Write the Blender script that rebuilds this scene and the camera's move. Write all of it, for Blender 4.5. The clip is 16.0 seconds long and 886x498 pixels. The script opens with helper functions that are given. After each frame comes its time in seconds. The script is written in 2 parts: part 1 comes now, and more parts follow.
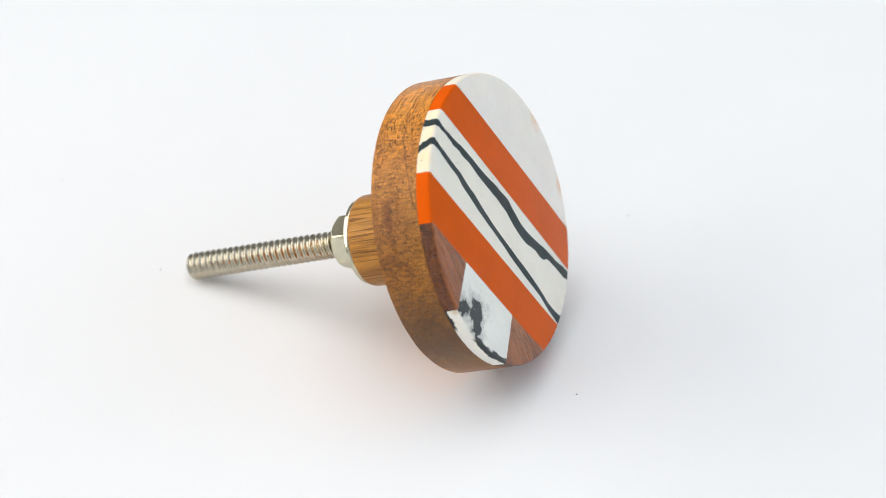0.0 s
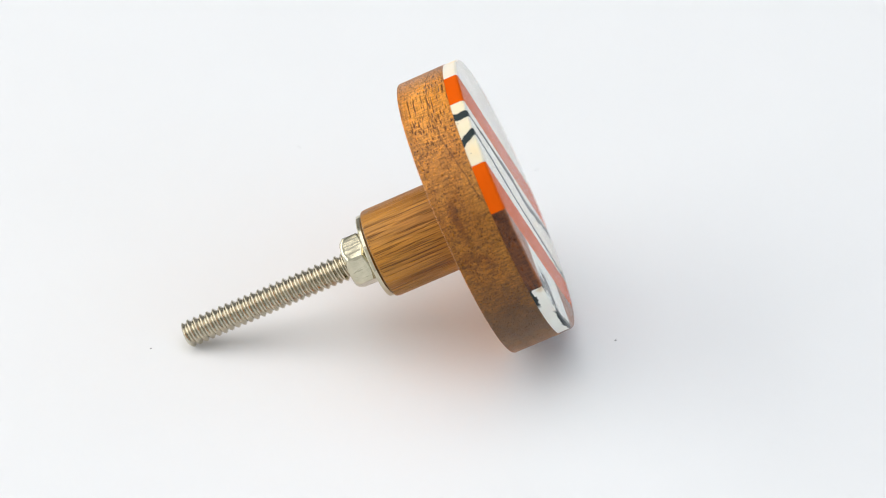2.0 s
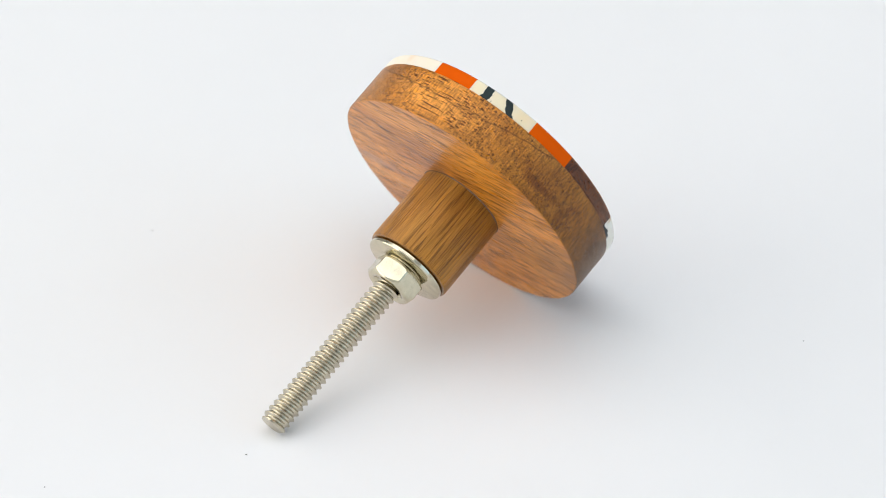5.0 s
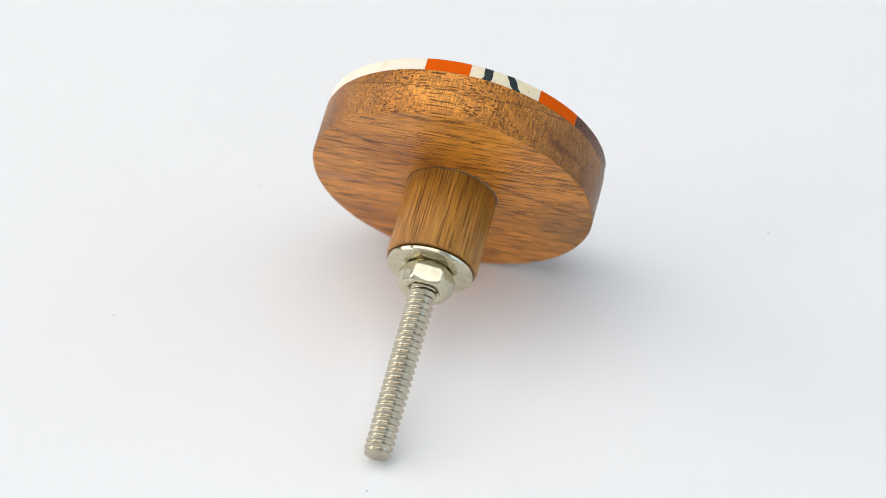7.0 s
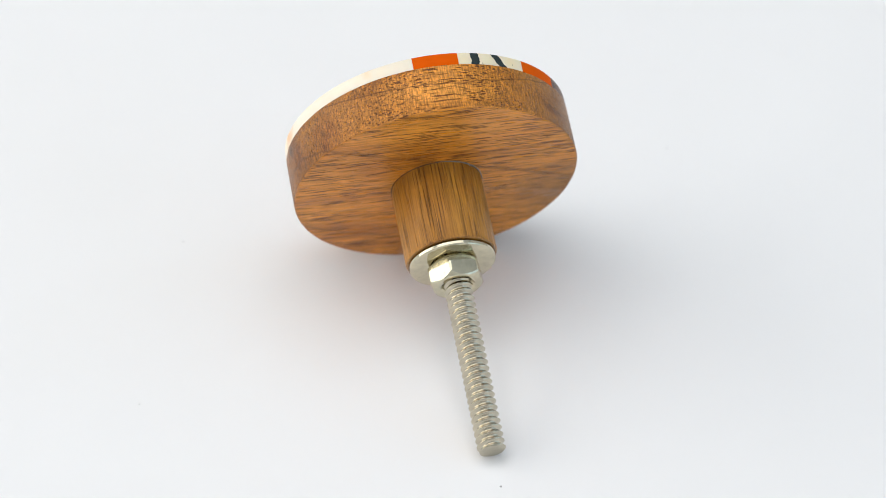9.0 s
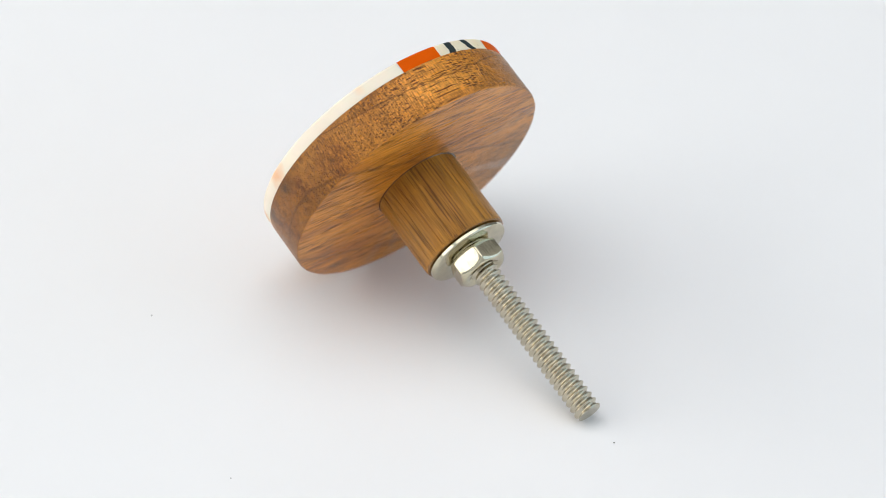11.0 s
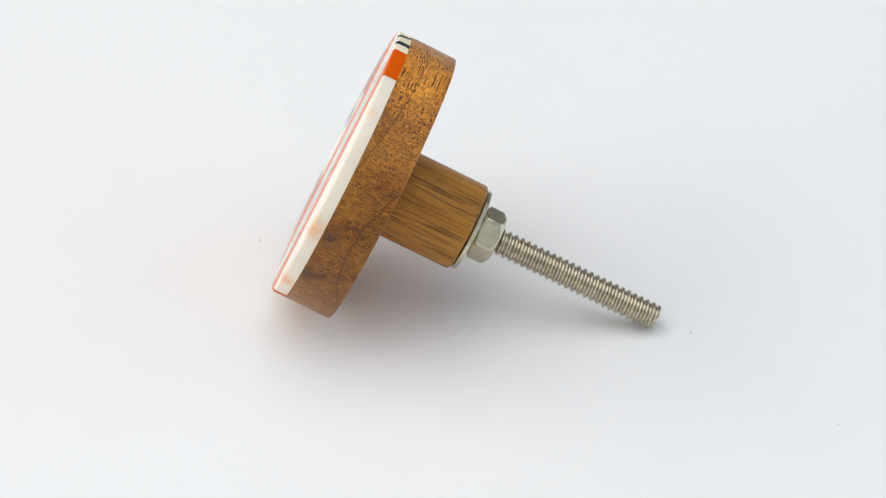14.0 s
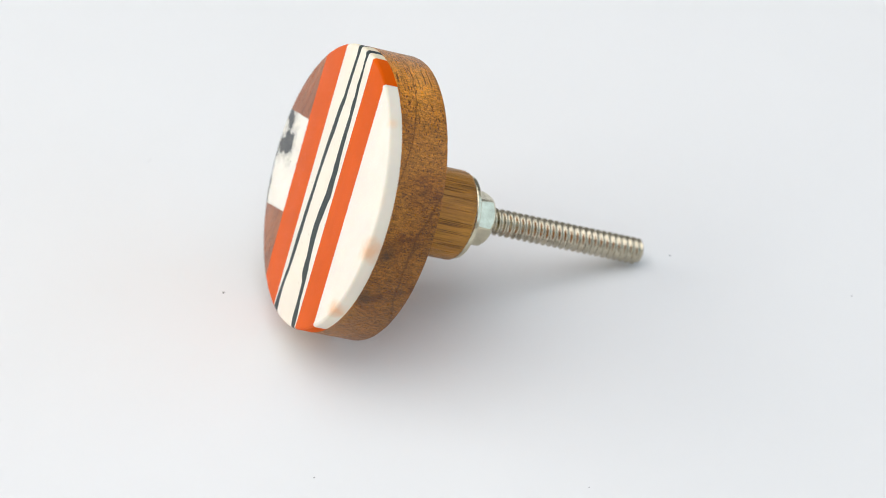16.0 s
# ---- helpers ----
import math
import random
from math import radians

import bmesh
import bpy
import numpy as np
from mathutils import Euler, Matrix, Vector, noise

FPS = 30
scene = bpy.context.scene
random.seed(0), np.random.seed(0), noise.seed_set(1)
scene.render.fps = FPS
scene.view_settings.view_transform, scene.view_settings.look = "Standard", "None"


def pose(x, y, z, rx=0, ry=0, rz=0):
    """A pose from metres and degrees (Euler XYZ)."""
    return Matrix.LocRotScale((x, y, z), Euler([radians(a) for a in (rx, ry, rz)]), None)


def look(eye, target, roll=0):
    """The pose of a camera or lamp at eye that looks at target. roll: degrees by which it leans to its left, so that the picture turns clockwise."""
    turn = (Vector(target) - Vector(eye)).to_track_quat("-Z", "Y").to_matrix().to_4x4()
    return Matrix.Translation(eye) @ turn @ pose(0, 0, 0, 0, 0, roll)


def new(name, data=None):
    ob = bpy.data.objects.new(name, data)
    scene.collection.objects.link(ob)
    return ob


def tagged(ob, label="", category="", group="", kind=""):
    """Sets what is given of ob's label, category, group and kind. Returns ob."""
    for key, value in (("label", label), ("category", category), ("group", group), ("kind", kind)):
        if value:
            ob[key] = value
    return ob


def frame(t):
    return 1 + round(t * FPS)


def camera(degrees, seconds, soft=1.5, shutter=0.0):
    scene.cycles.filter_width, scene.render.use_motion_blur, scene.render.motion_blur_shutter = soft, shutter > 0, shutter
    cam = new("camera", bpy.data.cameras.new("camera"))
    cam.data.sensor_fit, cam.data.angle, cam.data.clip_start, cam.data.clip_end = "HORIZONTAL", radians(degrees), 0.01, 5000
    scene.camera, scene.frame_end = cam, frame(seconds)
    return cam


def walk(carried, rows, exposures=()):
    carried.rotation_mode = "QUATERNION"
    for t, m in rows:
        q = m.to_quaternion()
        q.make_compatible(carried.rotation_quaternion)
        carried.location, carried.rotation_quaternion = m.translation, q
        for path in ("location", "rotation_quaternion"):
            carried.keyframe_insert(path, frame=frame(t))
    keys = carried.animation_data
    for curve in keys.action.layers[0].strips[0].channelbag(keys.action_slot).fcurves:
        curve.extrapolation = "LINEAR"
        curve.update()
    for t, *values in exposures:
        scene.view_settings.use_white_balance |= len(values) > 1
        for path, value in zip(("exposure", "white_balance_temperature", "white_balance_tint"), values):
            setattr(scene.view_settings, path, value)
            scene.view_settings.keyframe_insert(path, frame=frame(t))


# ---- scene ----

SECONDS = 16.0
cam = camera(17.06, SECONDS, 0.68)
cam.data.dof.use_dof, cam.data.dof.focus_distance, cam.data.dof.aperture_fstop = True, 0.42, 18.5
EYE = Vector((0.0, -0.34099, 0.27736))
PITCH, YAW, ROLL = 0.66216, 0.00993, 0.46
AIM = EYE + Vector((math.sin(YAW) * math.cos(PITCH), math.cos(YAW) * math.cos(PITCH), -math.sin(PITCH))) * 0.44
walk(cam, [(0.0, look(EYE, AIM, ROLL)), (SECONDS, look(EYE, AIM, ROLL))], [(0.0, 0.02), (3.5, -0.05), (8.0, -0.075), (SECONDS, -0.1)])

# ---- light ----
world = bpy.data.worlds.new("world")
scene.world = world
world.use_nodes = True
world.node_tree.nodes["Background"].inputs[0].default_value = (0.75, 0.87, 1.0, 1)
world.node_tree.nodes["Background"].inputs[1].default_value = 0.6


def area_lamp(name, eye, target, sx, sy, watts, colour):
    lamp = bpy.data.lights.new(name, "AREA")
    lamp.shape, lamp.size, lamp.size_y, lamp.energy, lamp.color = "RECTANGLE", sx, sy, watts, colour
    ob = new(name, lamp)
    ob.matrix_world = look(eye, target)
    return ob


ROOM, HIGH, SILL = 1.5, 1.7, 0.1
# unseen lamps, added for soft light from above, left and right
area_lamp("overhead_lamp", (-0.3, -0.05, HIGH - 0.06), (-0.3, -0.04999, 0), 1.9, 1.7, 14.2, (0.996, 0.986, 0.988))
area_lamp("side_lamp", (-ROOM + 0.02, 0.1, SILL + 0.65), (0, 0.1, 0.75), 2.2, 1.3, 22.0, (1.0, 0.945, 0.86))
area_lamp("side_lamp", (ROOM - 0.02, -0.3, SILL + 0.65), (0, -0.3, 0.75), 2.0, 1.3, 7.9, (0.54, 0.77, 1.0))


# ---- materials ----
def material(name, rough=0.5, metal=0.0):
    m = bpy.data.materials.new(name)
    m.use_nodes = True
    b = m.node_tree.nodes["Principled BSDF"]
    b.inputs["Roughness"].default_value, b.inputs["Metallic"].default_value = rough, metal
    return m, m.node_tree, b


def node(t, kind, **values):
    n = t.nodes.new(kind)
    for key, value in values.items():
        if key in n.inputs:
            n.inputs[key].default_value = value
    return n


def coords(t, scale=(1, 1, 1), turn=(0, 0, 0), where="Object"):
    c, m = t.nodes.new("ShaderNodeTexCoord"), t.nodes.new("ShaderNodeMapping")
    m.inputs["Scale"].default_value, m.inputs["Rotation"].default_value = scale, turn
    t.links.new(c.outputs[where], m.inputs["Vector"])
    return m.outputs[0]


def ramp(t, value, stops):
    r = t.nodes.new("ShaderNodeValToRGB")
    e = r.color_ramp.elements
    while len(e) < len(stops):
        e.new(0.5)
    for k, (at, colour) in enumerate(stops):
        e[k].position = at
        e[k].color = (*colour, 1) if len(colour) == 3 else colour
    t.links.new(value, r.inputs[0])
    return r.outputs[0]


def mixed(t, a, b, fac, how="MIX"):
    m = t.nodes.new("ShaderNodeMix")
    m.data_type, m.blend_type = "RGBA", how
    for key, value in ((0, fac), (6, a), (7, b)):
        if isinstance(value, (int, float)):
            m.inputs[key].default_value = value
        elif isinstance(value, tuple):
            m.inputs[key].default_value = (*value, 1)
        else:
            t.links.new(value, m.inputs[key])
    return m.outputs[2]


def bump(t, b, height, depth, strength=1.0):
    n = node(t, "ShaderNodeBump", Strength=strength, Distance=depth)
    t.links.new(height, n.inputs["Height"])
    t.links.new(n.outputs[0], b.inputs["Normal"])


def grey(v):
    return (v, v, v)


def sums(t, how, a, b):
    n = t.nodes.new("ShaderNodeMath")
    n.operation = how
    for k, value in ((0, a), (1, b)):
        if isinstance(value, (int, float)):
            n.inputs[k].default_value = value
        else:
            t.links.new(value, n.inputs[k])
    return n.outputs[0]


def tinted(t, base, place, size, tint):
    """A soft-edged tint of that size round a place in the thing, such as a stain."""
    d = t.nodes.new("ShaderNodeVectorMath")
    d.operation = "DISTANCE"
    d.inputs[1].default_value = place
    warp = node(t, "ShaderNodeTexNoise", Scale=600.0, Detail=3.0)
    t.links.new(coords(t), warp.inputs["Vector"])
    add = t.nodes.new("ShaderNodeVectorMath")
    add.operation = "MULTIPLY_ADD"
    add.inputs[1].default_value = grey(size * 1.4)
    even = t.nodes.new("ShaderNodeVectorMath")
    even.operation = "SUBTRACT"
    even.inputs[1].default_value = grey(0.5)
    t.links.new(warp.outputs["Color"], even.inputs[0])
    t.links.new(even.outputs[0], add.inputs[0])
    t.links.new(coords(t), add.inputs[2])
    t.links.new(add.outputs[0], d.inputs[0])
    far = t.nodes.new("ShaderNodeMath")
    far.operation = "DIVIDE"
    far.inputs[1].default_value = size * 2
    t.links.new(d.outputs["Value"], far.inputs[0])
    return mixed(t, base, tint, ramp(t, far.outputs[0], [(0.15, grey(0.75)), (0.7, grey(0))]))


def growth_rings(t):
    """Two thin dark growth lines: curved sheets through the solid wood."""
    wob = node(t, "ShaderNodeTexNoise", Scale=260.0, Detail=3.0)
    t.links.new(coords(t), wob.inputs["Vector"])
    sep = t.nodes.new("ShaderNodeSeparateXYZ")
    t.links.new(coords(t), sep.inputs[0])
    x, y, z = sep.outputs
    z = sums(t, "ADD", z, sums(t, "MULTIPLY", sums(t, "SUBTRACT", wob.outputs[0], 0.5), 0.0012))
    flat = sums(t, "ABSOLUTE", sums(t, "SUBTRACT", z, sums(t, "ADD", sums(t, "MULTIPLY", x, 0.36), -0.00256)), 0)
    bow = sums(t, "SUBTRACT", sums(t, "ADD", x, 0.005), sums(t, "MULTIPLY", y, 0.4))
    bowed = sums(t, "ABSOLUTE", sums(t, "SUBTRACT", z, sums(t, "ADD", sums(t, "MULTIPLY", sums(t, "MULTIPLY", bow, bow), 23.0), 0.0064)), 0)
    a = ramp(t, sums(t, "MULTIPLY", flat, 1000.0), [(0.06, grey(0.6)), (0.15, grey(0))])
    b = ramp(t, sums(t, "MULTIPLY", bowed, 1000.0), [(0.08, grey(0.45)), (0.28, grey(0))])
    return mixed(t, a, b, 1.0, "LIGHTEN")


def wood(name, light, mid, dark, grain, length, rough=0.4, pores=1.0, end_dark=0.55, turn=(0, 0, 0), rings=None, edge_shade=1.0, lacquer=1.0):
    """Solid lacquered open-pored wood; grain: index of the axis that its fibres follow, length: of its pores."""
    m, t, b = material(name, rough)

    def stretched(across, along, slide=0.0):
        s = [across] * 3
        s[grain] = along
        c = coords(t, s, turn)
        if slide:
            c.node.inputs["Location"].default_value = grey(slide)
        return c

    def cloud(vector, detail=3.0, roughness=0.6, distortion=0.0):
        n = node(t, "ShaderNodeTexNoise", Scale=1.0, Detail=detail, Roughness=roughness, Distortion=distortion)
        t.links.new(vector, n.inputs["Vector"])
        return n.outputs[0]

    def tubes(across, width, slide):
        """Vessels: thin cells drawn out along the fibres, each of its own width."""
        v = node(t, "ShaderNodeTexVoronoi", Scale=1.0, Randomness=1.0)
        t.links.new(stretched(across, 0.75 / length, slide), v.inputs["Vector"])
        size = t.nodes.new("ShaderNodeSeparateColor")
        t.links.new(v.outputs["Color"], size.inputs[0])
        d = sums(t, "ADD", v.outputs["Distance"], sums(t, "MULTIPLY", size.outputs[0], 0.16))
        return ramp(t, d, [(width - 0.05, grey(1)), (width + 0.03, grey(0))])

    sep = t.nodes.new("ShaderNodeSeparateXYZ")
    t.links.new(t.nodes.new("ShaderNodeTexCoord").outputs["Normal"], sep.inputs[0])
    end = sums(t, "ABSOLUTE", sep.outputs[grain], 0)
    flat = sums(t, "ABSOLUTE", sep.outputs[2], 0)
    band = cloud(stretched(210, 26), 3.0, 0.55, 0.7)
    base = ramp(t, band, [(0.3, dark), (0.45, mid), (0.72, light)])
    fibre = cloud(stretched(3400, 130), 4.0, 0.6)
    fibrous = mixed(t, base, ramp(t, fibre, [(0.34, grey(0.62)), (0.5, grey(1.0)), (0.62, grey(1.2))]), 0.8, "MULTIPLY")
    long_lines = cloud(stretched(1500, 45, 3.0), 3.0, 0.55)
    fibrous = mixed(t, fibrous, ramp(t, long_lines, [(0.3, grey(0.7)), (0.44, grey(1.0)), (0.7, grey(1.08))]), 0.5, "MULTIPLY")
    base = mixed(t, fibrous, base, ramp(t, end, [(0.4, grey(0)), (0.85, grey(0.9))]))
    fine_holes = mixed(t, tubes(4800, 0.34, 7.3), ramp(t, end, [(0.3, grey(1)), (0.8, grey(0))]), 1.0, "MULTIPLY")
    hole = mixed(t, tubes(3100, 0.35, 0.0), fine_holes, 1.0, "LIGHTEN")
    hole = mixed(t, hole, ramp(t, cloud(stretched(420, 60), 1.0), [(0.34, grey(0.1)), (0.48, grey(1))]), 1.0, "MULTIPLY")
    base = mixed(t, base, (dark[0] * 0.33, dark[1] * 0.27, dark[2] * 0.26), mixed(t, (0, 0, 0), mixed(t, hole, ramp(t, end, [(0.25, grey(1)), (0.7, grey(0.8))]), 1.0, "MULTIPLY"), 0.95 * pores))
    # cut fibre ends show as fine dark and golden flecks
    fleck = cloud(coords(t, grey(5200.0)), 3.0, 0.7)
    hatch = cloud(coords(t, (5200, 5200, 900), (0.5, 0.2, 0)), 2.0)
    flecked = mixed(t, base, ramp(t, fleck, [(0.36, grey(0.4)), (0.5, grey(1.0)), (0.64, grey(1.6))]), 0.7, "MULTIPLY")
    base = mixed(t, base, flecked, ramp(t, end, [(0.2, grey(0.15)), (0.75, grey(1))]))
    # chatter of the cutter, on the turned rim alone
    if grain != 2:
        chatter = mixed(t, base, ramp(t, hatch, [(0.36, grey(0.5)), (0.5, grey(1.0)), (0.62, grey(1.4))]), 0.75, "MULTIPLY")
        base = mixed(t, chatter, base, ramp(t, flat, [(0.3, grey(0)), (0.8, grey(1))]))
    stain = cloud(coords(t, grey(150.0)), 3.0)
    base = mixed(t, base, ramp(t, stain, [(0.36, grey(0.84)), (0.6, grey(1.1))]), 0.7, "MULTIPLY")
    if rings:
        base = mixed(t, base, tuple(k * 0.4 for k in dark), rings(t))
        base = tinted(t, base, (0.0039, 0.0206, 0.0033), 0.0012, (0.09, 0.045, 0.03))
        # broad darker tint over one side of the rim
        base = tinted(t, base, (-0.006, -0.0201, 0.006), 0.0085, (0.2, 0.088, 0.02))
        base = tinted(t, base, (-0.004, 0.0206, 0.003), 0.0014, (0.16, 0.075, 0.03))
    # end grain soaks up more finish
    base = mixed(t, base, ramp(t, end, [(0.08, grey(1)), (0.9, (end_dark, end_dark * 0.97, end_dark * 0.8))]), 1.0, "MULTIPLY")
    if edge_shade < 1:
        # rim painted darker than the flat, standing in for the flat's bounce and sheen
        base = mixed(t, base, ramp(t, flat, [(0.2, grey(edge_shade)), (0.8, grey(1))]), 1.0, "MULTIPLY")
    t.links.new(base, b.inputs["Base Color"])
    t.links.new(ramp(t, fibre, [(0.3, grey(rough + 0.12)), (0.7, grey(rough - 0.08))]), b.inputs["Roughness"])
    # the lacquer lies smooth on the flat alone
    t.links.new(ramp(t, flat, [(0.2, grey(0)), (0.8, grey(lacquer))]), b.inputs["Coat Weight"])
    b.inputs["Coat Roughness"].default_value, b.inputs["Coat IOR"].default_value = 0.1, 1.3
    inv = node(t, "ShaderNodeInvert")
    t.links.new(hole, inv.inputs["Color"])
    bump(t, b, mixed(t, inv.outputs[0], mixed(t, fibre, fleck, 0.5), 0.4), 0.0003, 0.9)
    b.inputs["Specular IOR Level"].default_value = 0.35
    return m


def resin(name, colour, rough=0.3, spots=(), mottling=0.06, gloss=0.4, marks=None, rim=(1, 1, 1)):
    """Cast resin, faintly clouded, polished on the flat; the sanded rim keeps fine scratches and a tint that stands in
    for its differing light.
    """
    m, t, b = material(name, rough)
    cloud = node(t, "ShaderNodeTexNoise", Scale=140.0, Detail=4.0, Roughness=0.6)
    t.links.new(coords(t), cloud.inputs["Vector"])
    base = mixed(t, colour, ramp(t, cloud.outputs[0], [(0.3, grey(1 - 2 * mottling)), (0.7, grey(1.0 + mottling))]), 1.0, "MULTIPLY")
    sep = t.nodes.new("ShaderNodeSeparateXYZ")
    t.links.new(t.nodes.new("ShaderNodeTexCoord").outputs["Normal"], sep.inputs[0])
    flat = ramp(t, sums(t, "ABSOLUTE", sep.outputs[2], 0), [(0.3, grey(0)), (0.9, grey(1))])
    base = mixed(t, mixed(t, base, rim, 1.0, "MULTIPLY"), base, flat)
    for place, size, tint in spots:
        base = tinted(t, base, place, size, tint)
    for mark in marks or ():
        base = mixed(t, base, (0.028, 0.034, 0.036), mark(t))
    t.links.new(base, b.inputs["Base Color"])
    fine = node(t, "ShaderNodeTexNoise", Scale=1.0, Detail=3.0, Roughness=0.7)
    t.links.new(coords(t, (1500, 9000, 1500), (0, 0, 1.2)), fine.inputs["Vector"])
    sanded = ramp(t, fine.outputs[0], [(0.3, grey(rough + 0.2)), (0.7, grey(rough + 0.4))])
    t.links.new(mixed(t, sanded, ramp(t, fine.outputs[0], [(0.3, grey(rough - 0.05)), (0.7, grey(rough + 0.1))]), flat), b.inputs["Roughness"])
    bump(t, b, fine.outputs[0], 0.000008, 0.3)
    t.links.new(mixed(t, grey(gloss * 0.4), grey(gloss), flat), b.inputs["Specular IOR Level"])
    if min(colour) > 0.5:
        b.inputs["Subsurface Weight"].default_value, b.inputs["Subsurface Scale"].default_value = 0.35, 0.001
        b.inputs["Subsurface Radius"].default_value = (1.3, 1.0, 0.7)
    return m


def plated(name, colour, rough, scratch):
    m, t, b = material(name, rough, 1.0)
    n = node(t, "ShaderNodeTexNoise", Scale=700.0, Detail=4.0, Roughness=0.6)
    t.links.new(coords(t), n.inputs["Vector"])
    t.links.new(mixed(t, colour, ramp(t, n.outputs[0], [(0.3, grey(0.82)), (0.7, grey(1.05))]), 1.0, "MULTIPLY"), b.inputs["Base Color"])
    t.links.new(ramp(t, n.outputs[0], [(0.3, grey(rough + 0.06)), (0.7, grey(rough))]), b.inputs["Roughness"])
    g = node(t, "ShaderNodeTexNoise", Scale=1.0, Detail=3.0)
    t.links.new(coords(t, (1400, 1400, 260)), g.inputs["Vector"])
    bump(t, b, g.outputs[0], 0.00007, scratch)
    return m


def plain(name, colour, rough=0.6, scale=30.0, spread=0.03, depth=0.0):
    m, t, b = material(name, rough)
    n = node(t, "ShaderNodeTexNoise", Scale=scale, Detail=5.0, Roughness=0.6)
    t.links.new(coords(t), n.inputs["Vector"])
    t.links.new(mixed(t, colour, ramp(t, n.outputs[0], [(0.3, grey(1 - spread)), (0.7, grey(1.0))]), 1.0, "MULTIPLY"), b.inputs["Base Color"])
    if depth:
        g = node(t, "ShaderNodeTexNoise", Scale=scale * 40, Detail=3.0)
        t.links.new(coords(t), g.inputs["Vector"])
        bump(t, b, g.outputs[0], depth, 0.3)
    return m


WHITE_SHEET = plain("white_sheet", (0.84, 0.84, 0.845), 0.55, 14.0, 0.02, 0.00002)
# paints of the unseen room, toned for its bounce and reflections
WALL_PAINT = plain("white_wall_paint", (0.8, 0.8, 0.795), 0.8, 3.0, 0.06)
GREY_WALL = plain("grey_wall_paint", (0.34, 0.335, 0.325), 0.8, 3.0, 0.1)
CEILING_PAINT = plain("ceiling_paint", (0.82, 0.82, 0.82), 0.8, 3.0, 0.06)
FLOOR_PAINT = plain("floor_paint", (0.5, 0.5, 0.49), 0.7, 4.0, 0.1)
DUST = plain("dark_dust", (0.04, 0.04, 0.04), 0.8, 900.0, 0.3)
WOOD_DISC = wood("disc_wood", (0.8, 0.318, 0.043), (0.66, 0.24, 0.024), (0.4, 0.122, 0.01), 1, 0.0038, 0.32, 0.95, 0.42, (0, 0, 0), growth_rings, 0.87, lacquer=0.45)
WOOD_STEM = wood("stem_wood", (0.46, 0.205, 0.026), (0.37, 0.152, 0.0155), (0.235, 0.083, 0.007), 2, 0.01, 0.34, 0.7, 0.6)
WOOD_DARK = wood("dark_inlay_wood", (0.44, 0.145, 0.038), (0.31, 0.09, 0.022), (0.15, 0.04, 0.011), 0, 0.003, 0.3, 0.7, 0.7, (0, 0, 0.4), None, 0.42, 0.3)
ORANGE = resin("orange_resin", (0.66, 0.094, 0.002), 0.2, (), 0.05, 0.06, None, (1.07, 1.04, 1.0))
VEIN = resin("charcoal_resin", (0.034, 0.045, 0.046), 0.2, (), 0.15, 0.11)
METAL = plated("nickel_plate", (0.64, 0.59, 0.44), 0.09, 0.6)
THREAD = plated("threaded_nickel", (0.56, 0.51, 0.4), 0.15, 0.15)
CLEAR_GLUE = plain("clear_glue", (0.2, 0.17, 0.14), 0.25, 900.0, 0.3)
SHADED_GLUE = plain("shaded_glue", (0.1, 0.045, 0.016), 0.6, 900.0, 0.4)


# ---- structure ----
def mesh_of(name, bm, mat, smooth=None):
    me = bpy.data.meshes.new(name)
    bmesh.ops.recalc_face_normals(bm, faces=bm.faces)
    bm.to_mesh(me)
    bm.free()
    if mat:
        me.materials.append(mat)
    if smooth is not None:
        me.shade_smooth()
        me.set_sharp_from_angle(angle=radians(smooth))
    return me


def part(name, bm, mat, parent, label="", smooth=None):
    ob = new(name, mesh_of(name, bm, mat, smooth))
    ob.parent = parent
    return tagged(ob, label)


def box(bm, x0, x1, y0, y1, z0, z1):
    made = bmesh.ops.create_cube(bm, size=1.0)["verts"]
    for v in made:
        v.co = Vector((x0 if v.co.x < 0 else x1, y0 if v.co.y < 0 else y1, z0 if v.co.z < 0 else z1))


def structure(name, bm, mat, label, category):
    return tagged(new(name, mesh_of(name, bm, mat)), label, category, "", "structure")


SHEET = -0.012


FLOOR = -0.76


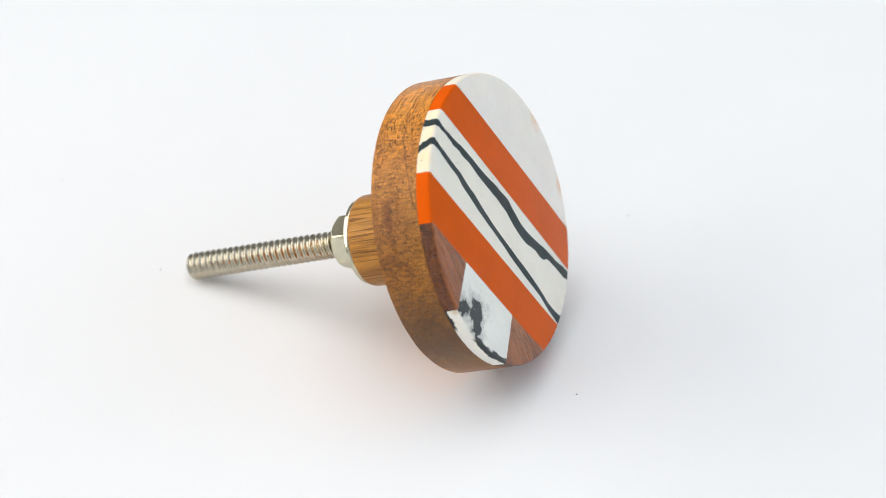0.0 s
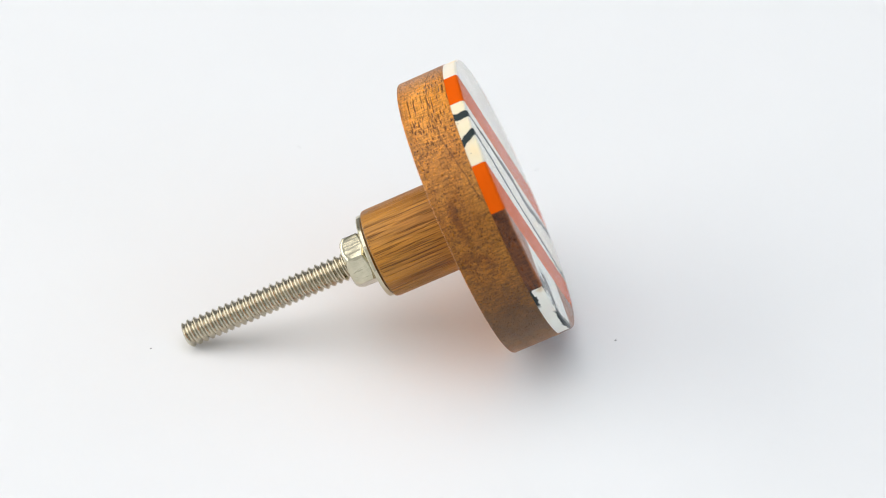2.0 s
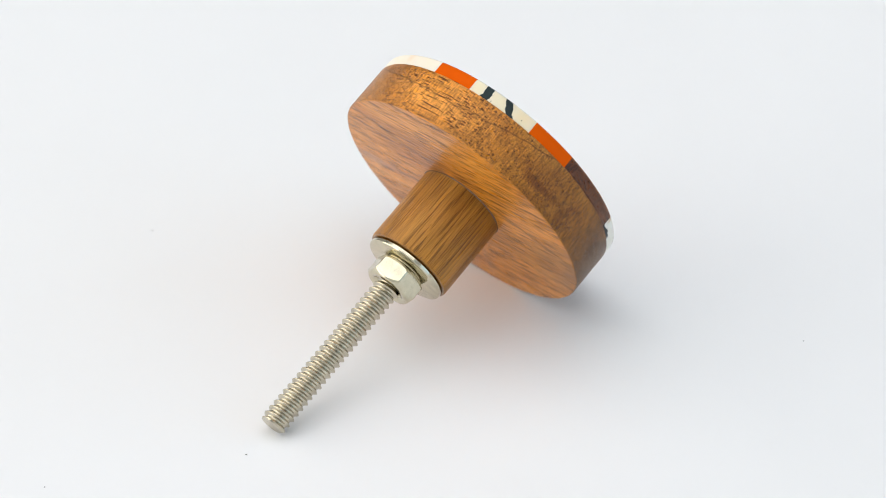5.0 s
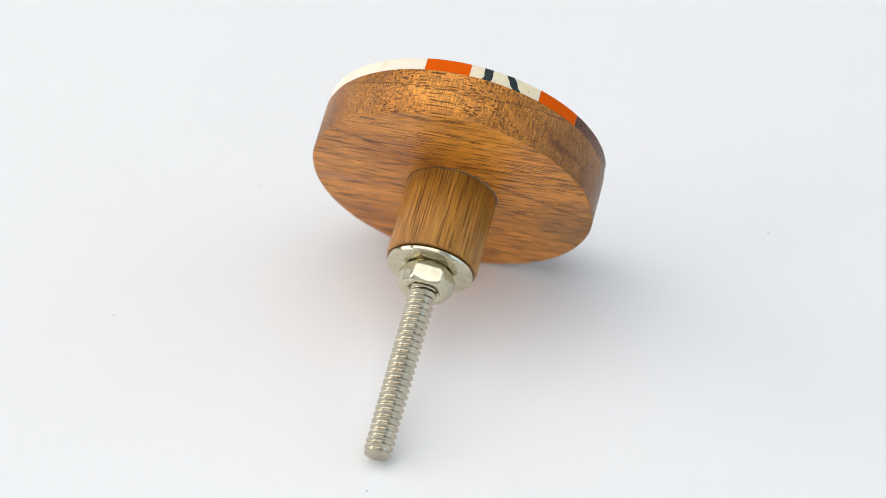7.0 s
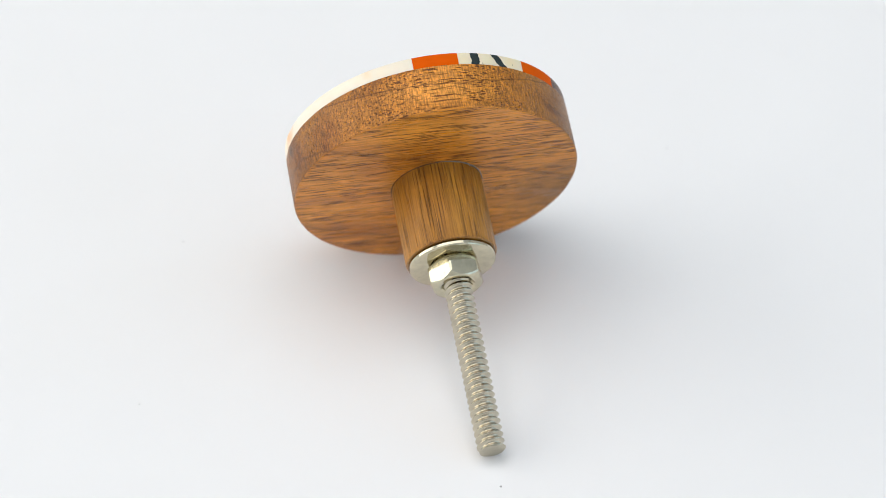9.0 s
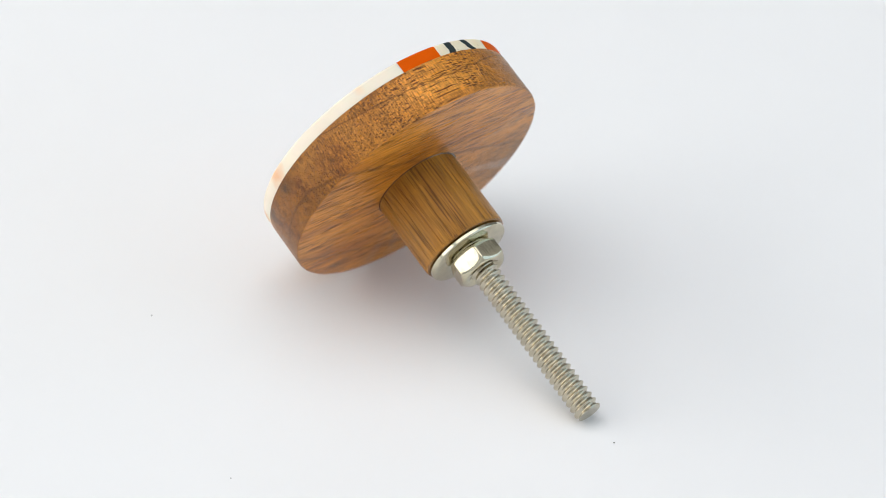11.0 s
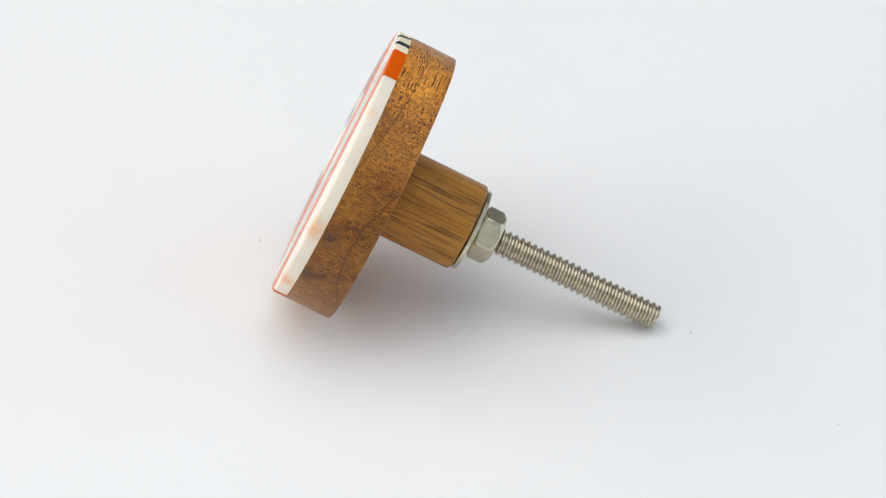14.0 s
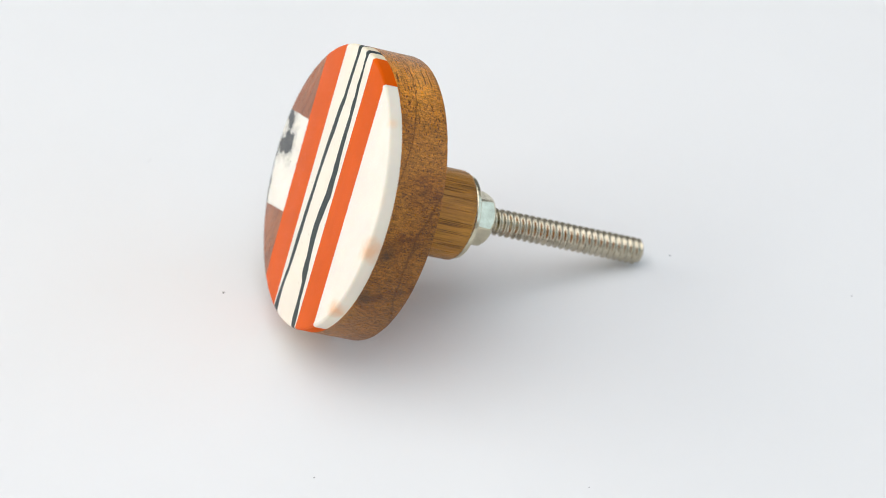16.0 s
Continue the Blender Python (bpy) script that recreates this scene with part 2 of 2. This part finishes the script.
# The room is out of view, added to bounce light and tone reflections.
def build_room():
    bm = bmesh.new()
    box(bm, -ROOM, ROOM, -ROOM, ROOM, FLOOR - 0.05, FLOOR)
    structure("floor", bm, FLOOR_PAINT, "light grey matt studio floor, unseen, added to bounce light", "floor")
    for name, y in (("wall_north", ROOM), ("wall_south", -ROOM - 0.1)):
        bm = bmesh.new()
        box(bm, -ROOM - 0.1, ROOM + 0.1, y, y + 0.1, FLOOR - 0.05, HIGH)
        structure(name, bm, GREY_WALL if y > 0 else WALL_PAINT, "plain grey studio wall, unseen, added to darken reflections" if y > 0 else "plain white studio wall, unseen, added to bounce light", "wall")
    for name, x, y0, y1 in (("wall_west", -ROOM - 0.1, -1.0, 1.2), ("wall_east", ROOM, -1.3, 0.7)):
        bm = bmesh.new()
        box(bm, x, x + 0.1, -ROOM, y0, FLOOR - 0.05, HIGH)
        box(bm, x, x + 0.1, y1, ROOM, FLOOR - 0.05, HIGH)
        box(bm, x, x + 0.1, y0, y1, FLOOR - 0.05, SILL)
        box(bm, x, x + 0.1, y0, y1, SILL + 1.3, HIGH)
        structure(name, bm, WALL_PAINT, "white wall, unseen, opened for an added side lamp", "wall")
    bm = bmesh.new()
    box(bm, -ROOM - 0.1, ROOM + 0.1, -ROOM - 0.1, ROOM + 0.1, HIGH, HIGH + 0.1)
    structure("ceiling", bm, CEILING_PAINT, "plain light grey ceiling, unseen, added to bounce light", "ceiling")


def build_table():
    table = tagged(new("studio_table"), "white studio table under the turntable", "table")
    bm = bmesh.new()
    box(bm, -0.6, 0.6, -0.27, 0.8, SHEET - 0.03, SHEET)
    bmesh.ops.bevel(bm, geom=list(bm.edges), offset=0.003, segments=2, affect="EDGES")
    part("tabletop", bm, WHITE_SHEET, table, "smooth matt white tabletop")
    for x in (-0.55, 0.55):
        for y in (-0.22, 0.75):
            bm = bmesh.new()
            box(bm, x - 0.025, x + 0.025, y - 0.025, y + 0.025, FLOOR, SHEET - 0.03)
            part("leg", bm, WHITE_SHEET, table)


build_table()
build_room()


# ---- turning parts ----
def lathe(bm, rings, steps=96):
    """Rings of (radius, z); a radius of 0 closes the end."""
    loops = []
    for r, z in rings:
        if r <= 0:
            loops.append([bm.verts.new((0, 0, z))])
        else:
            loops.append([bm.verts.new((r * math.cos(2 * math.pi * k / steps), r * math.sin(2 * math.pi * k / steps), z)) for k in range(steps)])
    for a, b in zip(loops, loops[1:]):
        for k in range(steps):
            j = (k + 1) % steps
            quad = [a[k % len(a)], a[j % len(a)], b[j % len(b)], b[k % len(b)]]
            bm.faces.new([v for i, v in enumerate(quad) if v not in quad[:i]])


def build_turntable():
    base = new("turntable")
    tagged(base, "round matt white turntable plate under the knob", "turntable")
    bm = bmesh.new()
    lathe(bm, [(0, SHEET), (0.24, SHEET), (0.24, -0.001), (0.239, 0), (0, 0)], 128)
    part("plate", bm, WHITE_SHEET, base, "matt white plate", 30)
    rnd = random.Random(4)
    for x, y, size in ((0.0226, -0.0192, 0.16), (0.0159, -0.0546, 0.12), (0.0013, 0.0454, 0.1), (0.0323, 0.0232, 0.12), (-0.0563, 0.0321, 0.12), (-0.0392, 0.0095, 0.14)):
        bm = bmesh.new()
        bmesh.ops.create_icosphere(bm, subdivisions=1, radius=size * 0.001)
        for v in bm.verts:
            v.co *= rnd.uniform(0.6, 1.2)
            v.co.z *= 0.5
        bm.transform(Matrix.Translation((x, y, size * 0.0004)))
        part("dust_speck", bm, DUST, base, "tiny dark speck of dust")
    return base


# ---- the knob: z runs from the inlaid face towards the screw's tip ----
R, T1, T = 0.0210, 0.00207, 0.0093
STEM_R, STEM_END, STEM_SHIFT = 0.0067, 0.0219, -0.0003
WASHER_R, WASHER_END = 0.0063, 0.0228
NUT_FLATS, NUT_END, NUT_TURN = 0.0072, 0.0265, -13.0
SCREW_R, PITCH_OF_THREAD, TIP = 0.00205, 0.00103, 0.05274
STRIPES = radians(68.4)


def on_face(u, c):
    """A place on the face: u along the stripes, c across them, in radii."""
    return ((c * math.cos(STRIPES) - u * math.sin(STRIPES)) * R, (c * math.sin(STRIPES) + u * math.cos(STRIPES)) * R)


def rim_u(c):
    return math.sqrt(max(0.0, 1 - c * c))


def arc(a, b, n=10):
    """Points on the rim from a to b, the short way round."""
    s, e = math.atan2(a[1], a[0]), math.atan2(b[1], b[0])
    while e - s > math.pi:
        e -= 2 * math.pi
    while e - s < -math.pi:
        e += 2 * math.pi
    return [(math.cos(s + (e - s) * k / n), math.sin(s + (e - s) * k / n)) for k in range(1, n)]


def rim_on(edge, side, depth):
    """Where an edge curve c(u, depth) meets the rim."""
    u = side
    for _ in range(25):
        u = side * rim_u(edge(u, depth))
    return (u, edge(u, depth))


def band_outline(low, high, depth, n=48):
    out = []
    ends = [rim_on(low, -1, depth), rim_on(low, 1, depth)]
    us = [ends[0][0] + (ends[1][0] - ends[0][0]) * k / n for k in range(n + 1)]
    out += [(u, low(u, depth)) for u in us]
    if high is None:
        return out + arc(ends[1], (0, 1), 20) + [(0, 1)] + arc((0, 1), ends[0], 20)
    tops = [rim_on(high, 1, depth), rim_on(high, -1, depth)]
    out += arc(ends[1], tops[0])
    us = [tops[0][0] + (tops[1][0] - tops[0][0]) * k / n for k in range(n + 1)]
    out += [(u, high(u, depth)) for u in us]
    return out + arc(tops[1], ends[0])


def inlay(name, outline, mat, parent, label, proud=0.0):
    """A piece of the face: its outline at the top and at the joint, and a small chamfer along the rim."""
    bm = bmesh.new()
    rings = []
    for z, depth, shrink in ((-proud, 0.0, 0.981), (0.00004, 0.02, 0.9885), (0.00014, 0.06, 0.9945), (0.00028, 0.1, 0.9985), *((T1 * k / 10, k / 10, 1.0) for k in range(2, 11))):
        ring = []
        for u, c in outline(depth):
            x, y = on_face(u, c)
            if math.hypot(u, c) > 0.985:
                x, y = x * shrink, y * shrink
            ring.append(bm.verts.new((x, y, z)))
        rings.append(ring)
    n = len(rings[0])
    for a, b in zip(rings, rings[1:]):
        for k in range(n):
            bm.faces.new((a[k], a[(k + 1) % n], b[(k + 1) % n], b[k]))
    bm.faces.new(rings[0])
    bm.faces.new(list(reversed(rings[-1])))
    return part(name, bm, mat, parent, label, 25)


def straight(c, slope=0.0):
    return lambda u, d: c + slope * u


def curve(points, slant=0.0, seed=0.0, rough=0.008):
    """A wavering edge through (u, c) points, leaning with depth."""
    def at(u, d):
        p = points
        if u <= p[0][0]:
            c = p[0][1]
        elif u >= p[-1][0]:
            c = p[-1][1]
        else:
            k = max(i for i in range(len(p) - 1) if p[i][0] <= u)
            f = (u - p[k][0]) / (p[k + 1][0] - p[k][0])
            c = p[k][1] * (1 - f) + p[k + 1][1] * f
        return c + slant * d + rough * noise.noise((u * 14, seed, d)) + 0.012 * min(1, d * 3) * noise.noise((seed, d * 3.3, u * 3)) + 0.005 * min(1, d * 4) * noise.noise((seed * 2, d * 11, u * 9))
    return at


# vein edges, in radii
A_TOP = curve([(-1.01, 0.154), (-0.97, 0.146), (-0.89, 0.132), (-0.77, 0.141), (-0.62, 0.153), (-0.49, 0.162), (-0.33, 0.153), (-0.16, 0.171), (0.04, 0.171), (0.26, 0.113), (0.41, 0.12), (0.53, 0.133), (0.65, 0.15), (0.78, 0.156), (0.97, 0.184)], 0.0, 1.3)
A_LOW = curve([(-1.01, 0.09), (-0.97, 0.098), (-0.88, 0.105), (-0.74, 0.099), (-0.47, 0.101), (-0.37, 0.091), (-0.22, 0.093), (-0.04, 0.084), (0.07, 0.069), (0.18, 0.04), (0.33, 0.021), (0.48, 0.055), (0.6, 0.046), (0.67, 0.09), (0.8, 0.104), (0.92, 0.102), (1.0, 0.119)], 0.0, 5.1, 0.012)
B_TOP = curve([(-1.03, 0.004), (-0.97, -0.004), (-0.89, -0.011), (-0.76, -0.023), (-0.6, -0.028), (-0.5, -0.05), (-0.37, -0.064), (-0.24, -0.09), (-0.09, -0.113), (0.2, -0.136), (0.37, -0.146), (0.52, -0.16), (0.68, -0.18), (0.79, -0.204), (0.98, -0.194)], -0.06, 9.7, 0.004)
B_LOW = curve([(-1.03, -0.06), (-0.97, -0.052), (-0.91, -0.05), (-0.77, -0.068), (-0.63, -0.075), (-0.54, -0.105), (-0.41, -0.119), (-0.29, -0.14), (-0.11, -0.155), (0.04, -0.169), (0.19, -0.189), (0.33, -0.202), (0.51, -0.213), (0.64, -0.216), (0.77, -0.245), (0.96, -0.268)], -0.06, 2.2, 0.004)
O1T, O1B, O2T, O2B = straight(0.505, -0.026), straight(0.217, -0.024), straight(-0.268, -0.01), straight(-0.566)


def spot(u, c, z, size, tint):
    return ((*on_face(u, c), z), size, tint)


def face_axes(t):
    """Sockets for u, c and depth of a place on the face, in radii and in the inlay's thickness."""
    sep = t.nodes.new("ShaderNodeSeparateXYZ")
    t.links.new(coords(t), sep.inputs[0])
    x, y, z = sep.outputs
    cs, sn = math.cos(STRIPES) / R, math.sin(STRIPES) / R
    u = sums(t, "SUBTRACT", sums(t, "MULTIPLY", y, cs), sums(t, "MULTIPLY", x, sn))
    c = sums(t, "ADD", sums(t, "MULTIPLY", x, cs), sums(t, "MULTIPLY", y, sn))
    return u, c, sums(t, "DIVIDE", z, T1)


def cloudy(t, scale, detail=5.0):
    n = node(t, "ShaderNodeTexNoise", Scale=scale, Detail=detail, Roughness=0.62)
    t.links.new(coords(t), n.inputs["Vector"])
    return n.outputs[0]


def to_segment(t, u, c, p, q):
    """Distance of (u, c) from the line between p and q."""
    ax, ay = q[0] - p[0], q[1] - p[1]
    du, dc = sums(t, "SUBTRACT", u, p[0]), sums(t, "SUBTRACT", c, p[1])
    k = sums(t, "DIVIDE", sums(t, "ADD", sums(t, "MULTIPLY", du, ax), sums(t, "MULTIPLY", dc, ay)), ax * ax + ay * ay)
    k = sums(t, "MINIMUM", sums(t, "MAXIMUM", k, 0.0), 1.0)
    du, dc = sums(t, "SUBTRACT", du, sums(t, "MULTIPLY", k, ax)), sums(t, "SUBTRACT", dc, sums(t, "MULTIPLY", k, ay))
    return sums(t, "SQRT", sums(t, "ADD", sums(t, "MULTIPLY", du, du), sums(t, "MULTIPLY", dc, dc)), 0)


def blotch(t):
    """An ink-like blot with ragged edges and loose specks."""
    u, c, z = face_axes(t)
    near = sums(t, "MINIMUM", to_segment(t, u, c, (-0.32, -0.9), (-0.09, -0.8)), to_segment(t, u, c, (-0.09, -0.81), (-0.07, -0.95)))
    ragged = sums(t, "MULTIPLY", sums(t, "SUBTRACT", cloudy(t, 480.0, 8.0), 0.5), 0.34)
    field = sums(t, "ADD", near, ragged)
    solid = ramp(t, field, [(0.05, grey(1)), (0.062, grey(0))])
    loose = ramp(t, sums(t, "SUBTRACT", cloudy(t, 1300.0, 3.0), sums(t, "MULTIPLY", near, 0.55)), [(0.56, grey(0)), (0.6, grey(0.8))])
    haze = ramp(t, field, [(0.05, grey(0.38)), (0.15, grey(0))])
    both = mixed(t, mixed(t, solid, loose, 1.0, "LIGHTEN"), haze, 1.0, "LIGHTEN")
    return mixed(t, both, ramp(t, sums(t, "ADD", z, 0.2), [(0.24, grey(1)), (0.27, grey(0))]), 1.0, "MULTIPLY")


def rim_streak(t):
    """Dark streaks: one along the joint, one along the edge of the face."""
    u, c, z = face_axes(t)
    wave = sums(t, "SUBTRACT", cloudy(t, 520.0), 0.5)
    joint = ramp(t, sums(t, "ADD", z, wave), [(0.72, grey(0)), (0.76, grey(1))])
    joint = mixed(t, joint, ramp(t, sums(t, "ADD", u, 0.5), [(0.3, grey(1)), (0.34, grey(0))]), 1.0, "MULTIPLY")
    out = sums(t, "SQRT", sums(t, "ADD", sums(t, "MULTIPLY", u, u), sums(t, "MULTIPLY", c, c)), 0)
    edge = ramp(t, sums(t, "ADD", out, sums(t, "MULTIPLY", wave, 0.12)), [(0.962, grey(0)), (0.972, grey(1))])
    edge = mixed(t, edge, ramp(t, sums(t, "ADD", z, wave), [(0.2, grey(1)), (0.24, grey(0))]), 1.0, "MULTIPLY")
    edge = mixed(t, edge, ramp(t, sums(t, "ADD", u, 0.5), [(0.42, grey(0)), (0.46, grey(1))]), 1.0, "MULTIPLY")
    return mixed(t, joint, edge, 1.0, "LIGHTEN")


def specks(t):
    return ramp(t, cloudy(t, 1500.0, 2.0), [(0.715, grey(0)), (0.74, grey(0.85))])


TAN = (0.8, 0.44, 0.22)
CREAM = resin("cream_resin", (0.84, 0.77, 0.685), 0.2, [((0.0038, 0.0206, 0.0006), 0.0017, TAN), ((-0.0077, 0.0195, 0.0004), 0.0015, TAN), ((0.0185, 0.01, 0.0006), 0.0008, (0.86, 0.66, 0.48))], 0.03, rim=(1.0, 0.99, 0.93))
CREAM_STRIPE = resin("cream_stripe_resin", (0.84, 0.77, 0.655), 0.2, [spot(-0.98, -0.16, 0.0012, 0.0011, (0.86, 0.7, 0.45))], 0.03, 0.4, [specks], (1.0, 0.95, 0.8))
MARBLED = resin("marbled_resin", (0.84, 0.81, 0.73), 0.2, [spot(-0.32, -0.93, 0.0006, 0.0006, (0.55, 0.36, 0.14))], 0.05, 0.4, [blotch, rim_streak])


def lower_piece(u0, u1):
    """Part of the lowest segment, between the lines u0 and u1 (pairs: u at the stripe, u at the rim)."""
    def outline(depth):
        edge = -0.566
        a = (u0[0], edge) if u0 else (-rim_u(edge), edge)
        b = (u1[0], edge) if u1 else (rim_u(edge), edge)
        low_a = (u0[1], -rim_u(u0[1])) if u0 else a
        low_b = (u1[1], -rim_u(u1[1])) if u1 else b
        out = [a, ((a[0] + b[0]) / 2, edge), b]
        if u1:
            out.append(low_b)
        out += arc(low_b, low_a, 16)
        if u0:
            out.append(low_a)
        return out
    return outline


def build_knob():
    knob = new("cabinet_knob")
    tagged(knob, "round wooden cabinet knob with orange and cream resin inlay", "cabinet knob")
    bm = bmesh.new()
    lathe(bm, [(0, T1 + 0.00001), (R * 0.9995, T1 + 0.00001), (R * 1.002, T1 + 0.00005), (R * 1.002, T - 0.00025), (R * 0.999, T - 0.00008), (R * 0.991, T), (0, T)], 160)
    for v in bm.verts:
        v.co.xy *= 1 + 0.0022 * noise.noise(v.co * 420)
    disc = part("wooden_disc", bm, WOOD_DISC, knob, "open-pored brown wooden disc", 25)
    inlay("cream_segment", lambda d: band_outline(O1T, None, d), CREAM, disc, "polished cream resin segment")
    inlay("orange_stripe", lambda d: band_outline(O1B, O1T, d, 8), ORANGE, disc, "glossy orange resin stripe")
    inlay("cream_strip", lambda d: band_outline(A_TOP, O1B, d), CREAM_STRIPE, disc, "cream resin strip")
    inlay("black_vein", lambda d: band_outline(A_LOW, A_TOP, d), VEIN, disc, "wavering charcoal vein")
    inlay("cream_strip", lambda d: band_outline(B_TOP, A_LOW, d), CREAM_STRIPE, disc, "cream resin strip")
    inlay("black_vein", lambda d: band_outline(B_LOW, B_TOP, d), VEIN, disc, "thin charcoal vein")
    inlay("cream_strip", lambda d: band_outline(O2T, B_LOW, d), CREAM_STRIPE, disc, "cream resin strip")
    inlay("orange_stripe", lambda d: band_outline(O2B, O2T, d, 8), ORANGE, disc, "glossy orange resin stripe")
    inlay("wood_inlay", lower_piece(None, (-0.342, -0.342)), WOOD_DARK, disc, "dark red-brown wood inlay")
    inlay("marbled_inlay", lower_piece((-0.342, -0.342), (0.337, 0.366)), MARBLED, disc, "cream resin inlay with a black blotch")
    inlay("wood_inlay", lower_piece((0.337, 0.366), None), WOOD_DARK, disc, "dark red-brown wood inlay")

    bm = bmesh.new()
    lathe(bm, [(0, T), (STEM_R * 0.995, T), (STEM_R, T + 0.004), (STEM_R, STEM_END - 0.0005), (STEM_R * 0.985, STEM_END - 0.00012), (STEM_R * 0.96, STEM_END), (0, STEM_END)], 96)
    bm.transform(Matrix.Translation((STEM_SHIFT, 0, 0)))
    stem = part("stem", bm, WOOD_STEM, knob, "brown wooden stem", 30)
    # ring at the joint: glue, with the crease's shadow put into its colour
    bm = bmesh.new()
    lathe(bm, [(STEM_R * 0.9, T - 0.0002), (STEM_R + 0.0001, T - 0.0001), (STEM_R + 0.00005, T + 0.00008), (STEM_R * 0.9, T + 0.0002)], 64)
    bm.transform(Matrix.Translation((STEM_SHIFT, 0, 0)))
    part("shaded_glue_line", bm, SHADED_GLUE, stem, "thin glue line, darkened for the crease's shadow")
    part("glue_bead", bead_mesh(), CLEAR_GLUE, stem, "pale dried glue squeezed from the joint", 60)
    bm = bmesh.new()
    w0, w1 = STEM_END, WASHER_END
    lathe(bm, [(0.002, w0), (WASHER_R * 0.86, w0), (WASHER_R * 0.9, w0 + 0.00014), (WASHER_R * 0.985, w0 + 0.00016), (WASHER_R, w0 + 0.0003), (WASHER_R, w1 - 0.0002), (WASHER_R * 0.985, w1 - 0.00006), (WASHER_R * 0.96, w1), (0.002, w1)], 96)
    bm.transform(Matrix.Translation((STEM_SHIFT, 0, 0)))
    part("washer", bm, METAL, knob, "shiny nickel-plated washer", 30)
    part("nut", nut_mesh(), METAL, knob, "shiny nickel-plated hex nut", 45)
    part("screw", screw_mesh(), THREAD, knob, "nickel-plated threaded screw", 40)
    return knob


def bead_mesh():
    """An uneven bead of glue along part of the joint between stem and disc."""
    bm = bmesh.new()
    count, sides, prev = 60, 8, None
    for i in range(count + 1):
        f = i / count
        a = radians(-104 + 112 * f)
        size = 0.00016 * (0.55 + 0.9 * abs(noise.noise((f * 9, 3.1, 0)))) * min(1, 6 * f + 0.1, 6 * (1 - f) + 0.1)
        ring = []
        for k in range(sides):
            b = 2 * math.pi * k / sides
            r = STEM_R + 0.00004 + size * math.cos(b)
            ring.append(bm.verts.new((STEM_SHIFT + r * math.cos(a), r * math.sin(a), T + 0.00004 + size * 0.7 * math.sin(b))))
        if prev:
            for k in range(sides):
                j = (k + 1) % sides
                bm.faces.new((prev[k], prev[j], ring[j], ring[k]))
        else:
            bm.faces.new(ring)
        prev = ring
    bm.faces.new(prev)
    return bm


def nut_mesh():
    """A hexagonal nut with worn edges, its corners turned off at both ends, with a countersunk bore."""
    bm = bmesh.new()
    steps, flats = 192, NUT_FLATS / 2
    low, high = WASHER_END + 0.00022, NUT_END

    def hexagon(k, limit):
        a = 2 * math.pi * k / steps
        b = (a + math.pi / 6) % (math.pi / 3) - math.pi / 6
        r = ((math.cos(b) / flats) ** 46 + (1 / limit) ** 46) ** (-1 / 46)
        return r, a + radians(NUT_TURN)

    turned = [(0.90, 0.0), (0.945, 0.00002), (0.98, 0.00012), (1.02, 0.00026), (1.06, 0.0004), (1.1, 0.00054), (1.14, 0.00068), (1.17, 0.00085)]
    rings = [(WASHER_END, 0, SCREW_R * 1.5), (low, 0, SCREW_R * 1.5)]
    rings += [(low + z * 0.8, flats * f, 0) for f, z in turned]
    rings += [(high - z, flats * f, 0) for f, z in reversed(turned)]
    rings += [(high, 0, SCREW_R * 1.28), (high - 0.00015, 0, SCREW_R * 1.2), (high - 0.0006, 0, SCREW_R * 0.96)]
    loops = []
    for z, limit, bore in rings:
        ring = []
        for k in range(steps):
            r, a = hexagon(k, limit) if limit else (bore, 2 * math.pi * k / steps + radians(NUT_TURN))
            ring.append(bm.verts.new((r * math.cos(a), r * math.sin(a), z)))
        loops.append(ring)
    for a, b in zip(loops, loops[1:]):
        for k in range(steps):
            j = (k + 1) % steps
            bm.faces.new((a[k], a[j], b[j], b[k]))
    return bm


def screw_mesh():
    """A rod with a helical thread and a slightly chamfered tip."""
    bm = bmesh.new()
    around, per = 32, 14
    start = WASHER_END
    count = int((TIP - start) / PITCH_OF_THREAD * per)
    prev = None
    for i in range(count + 1):
        z = start + (TIP - start) * i / count
        ring = []
        for k in range(around):
            a = 2 * math.pi * k / around
            f = ((z - start) / PITCH_OF_THREAD - k / around) % 1.0
            w = 0.5 - 0.5 * math.cos(2 * math.pi * f)
            r = SCREW_R - 0.00042 * w ** 0.85
            r = min(r, SCREW_R * 0.88 + max(0.0, TIP - z) * 0.8)
            ring.append(bm.verts.new((r * math.cos(a), r * math.sin(a), z)))
        if prev:
            for k in range(around):
                j = (k + 1) % around
                bm.faces.new((prev[k], prev[j], ring[j], ring[k]))
        prev = ring
    bm.faces.new(prev)
    return bm


turntable = build_turntable()
knob = build_knob()

# how the knob lies: back rim and tip of the screw on the plate
LEAN, LIFT = radians(23.497), 0.02295
KNOB_X, KNOB_Y, KNOB_TURN = 0.01168, -0.00758, -3.46783


def motions():
    """The plate turns evenly under the still camera and carries the knob."""
    lying = Matrix(((math.sin(LEAN), 0, math.cos(LEAN), 0), (0, -1, 0, 0), (math.cos(LEAN), 0, -math.sin(LEAN), 0), (0, 0, 0, 1)))
    rest = Matrix.Translation((KNOB_X, KNOB_Y, LIFT)) @ Matrix.Rotation(KNOB_TURN, 4, "Z") @ lying
    plate, carried = [], []
    for k in range(0, 161, 2):
        t = k / 10
        spin = Matrix.Rotation(0.23209 * t + 0.0034 * math.sin(math.pi * t / SECONDS), 4, "Z")
        plate.append((t, spin))
        carried.append((t, spin @ rest))
    walk(turntable, plate)
    walk(knob, carried)


motions()
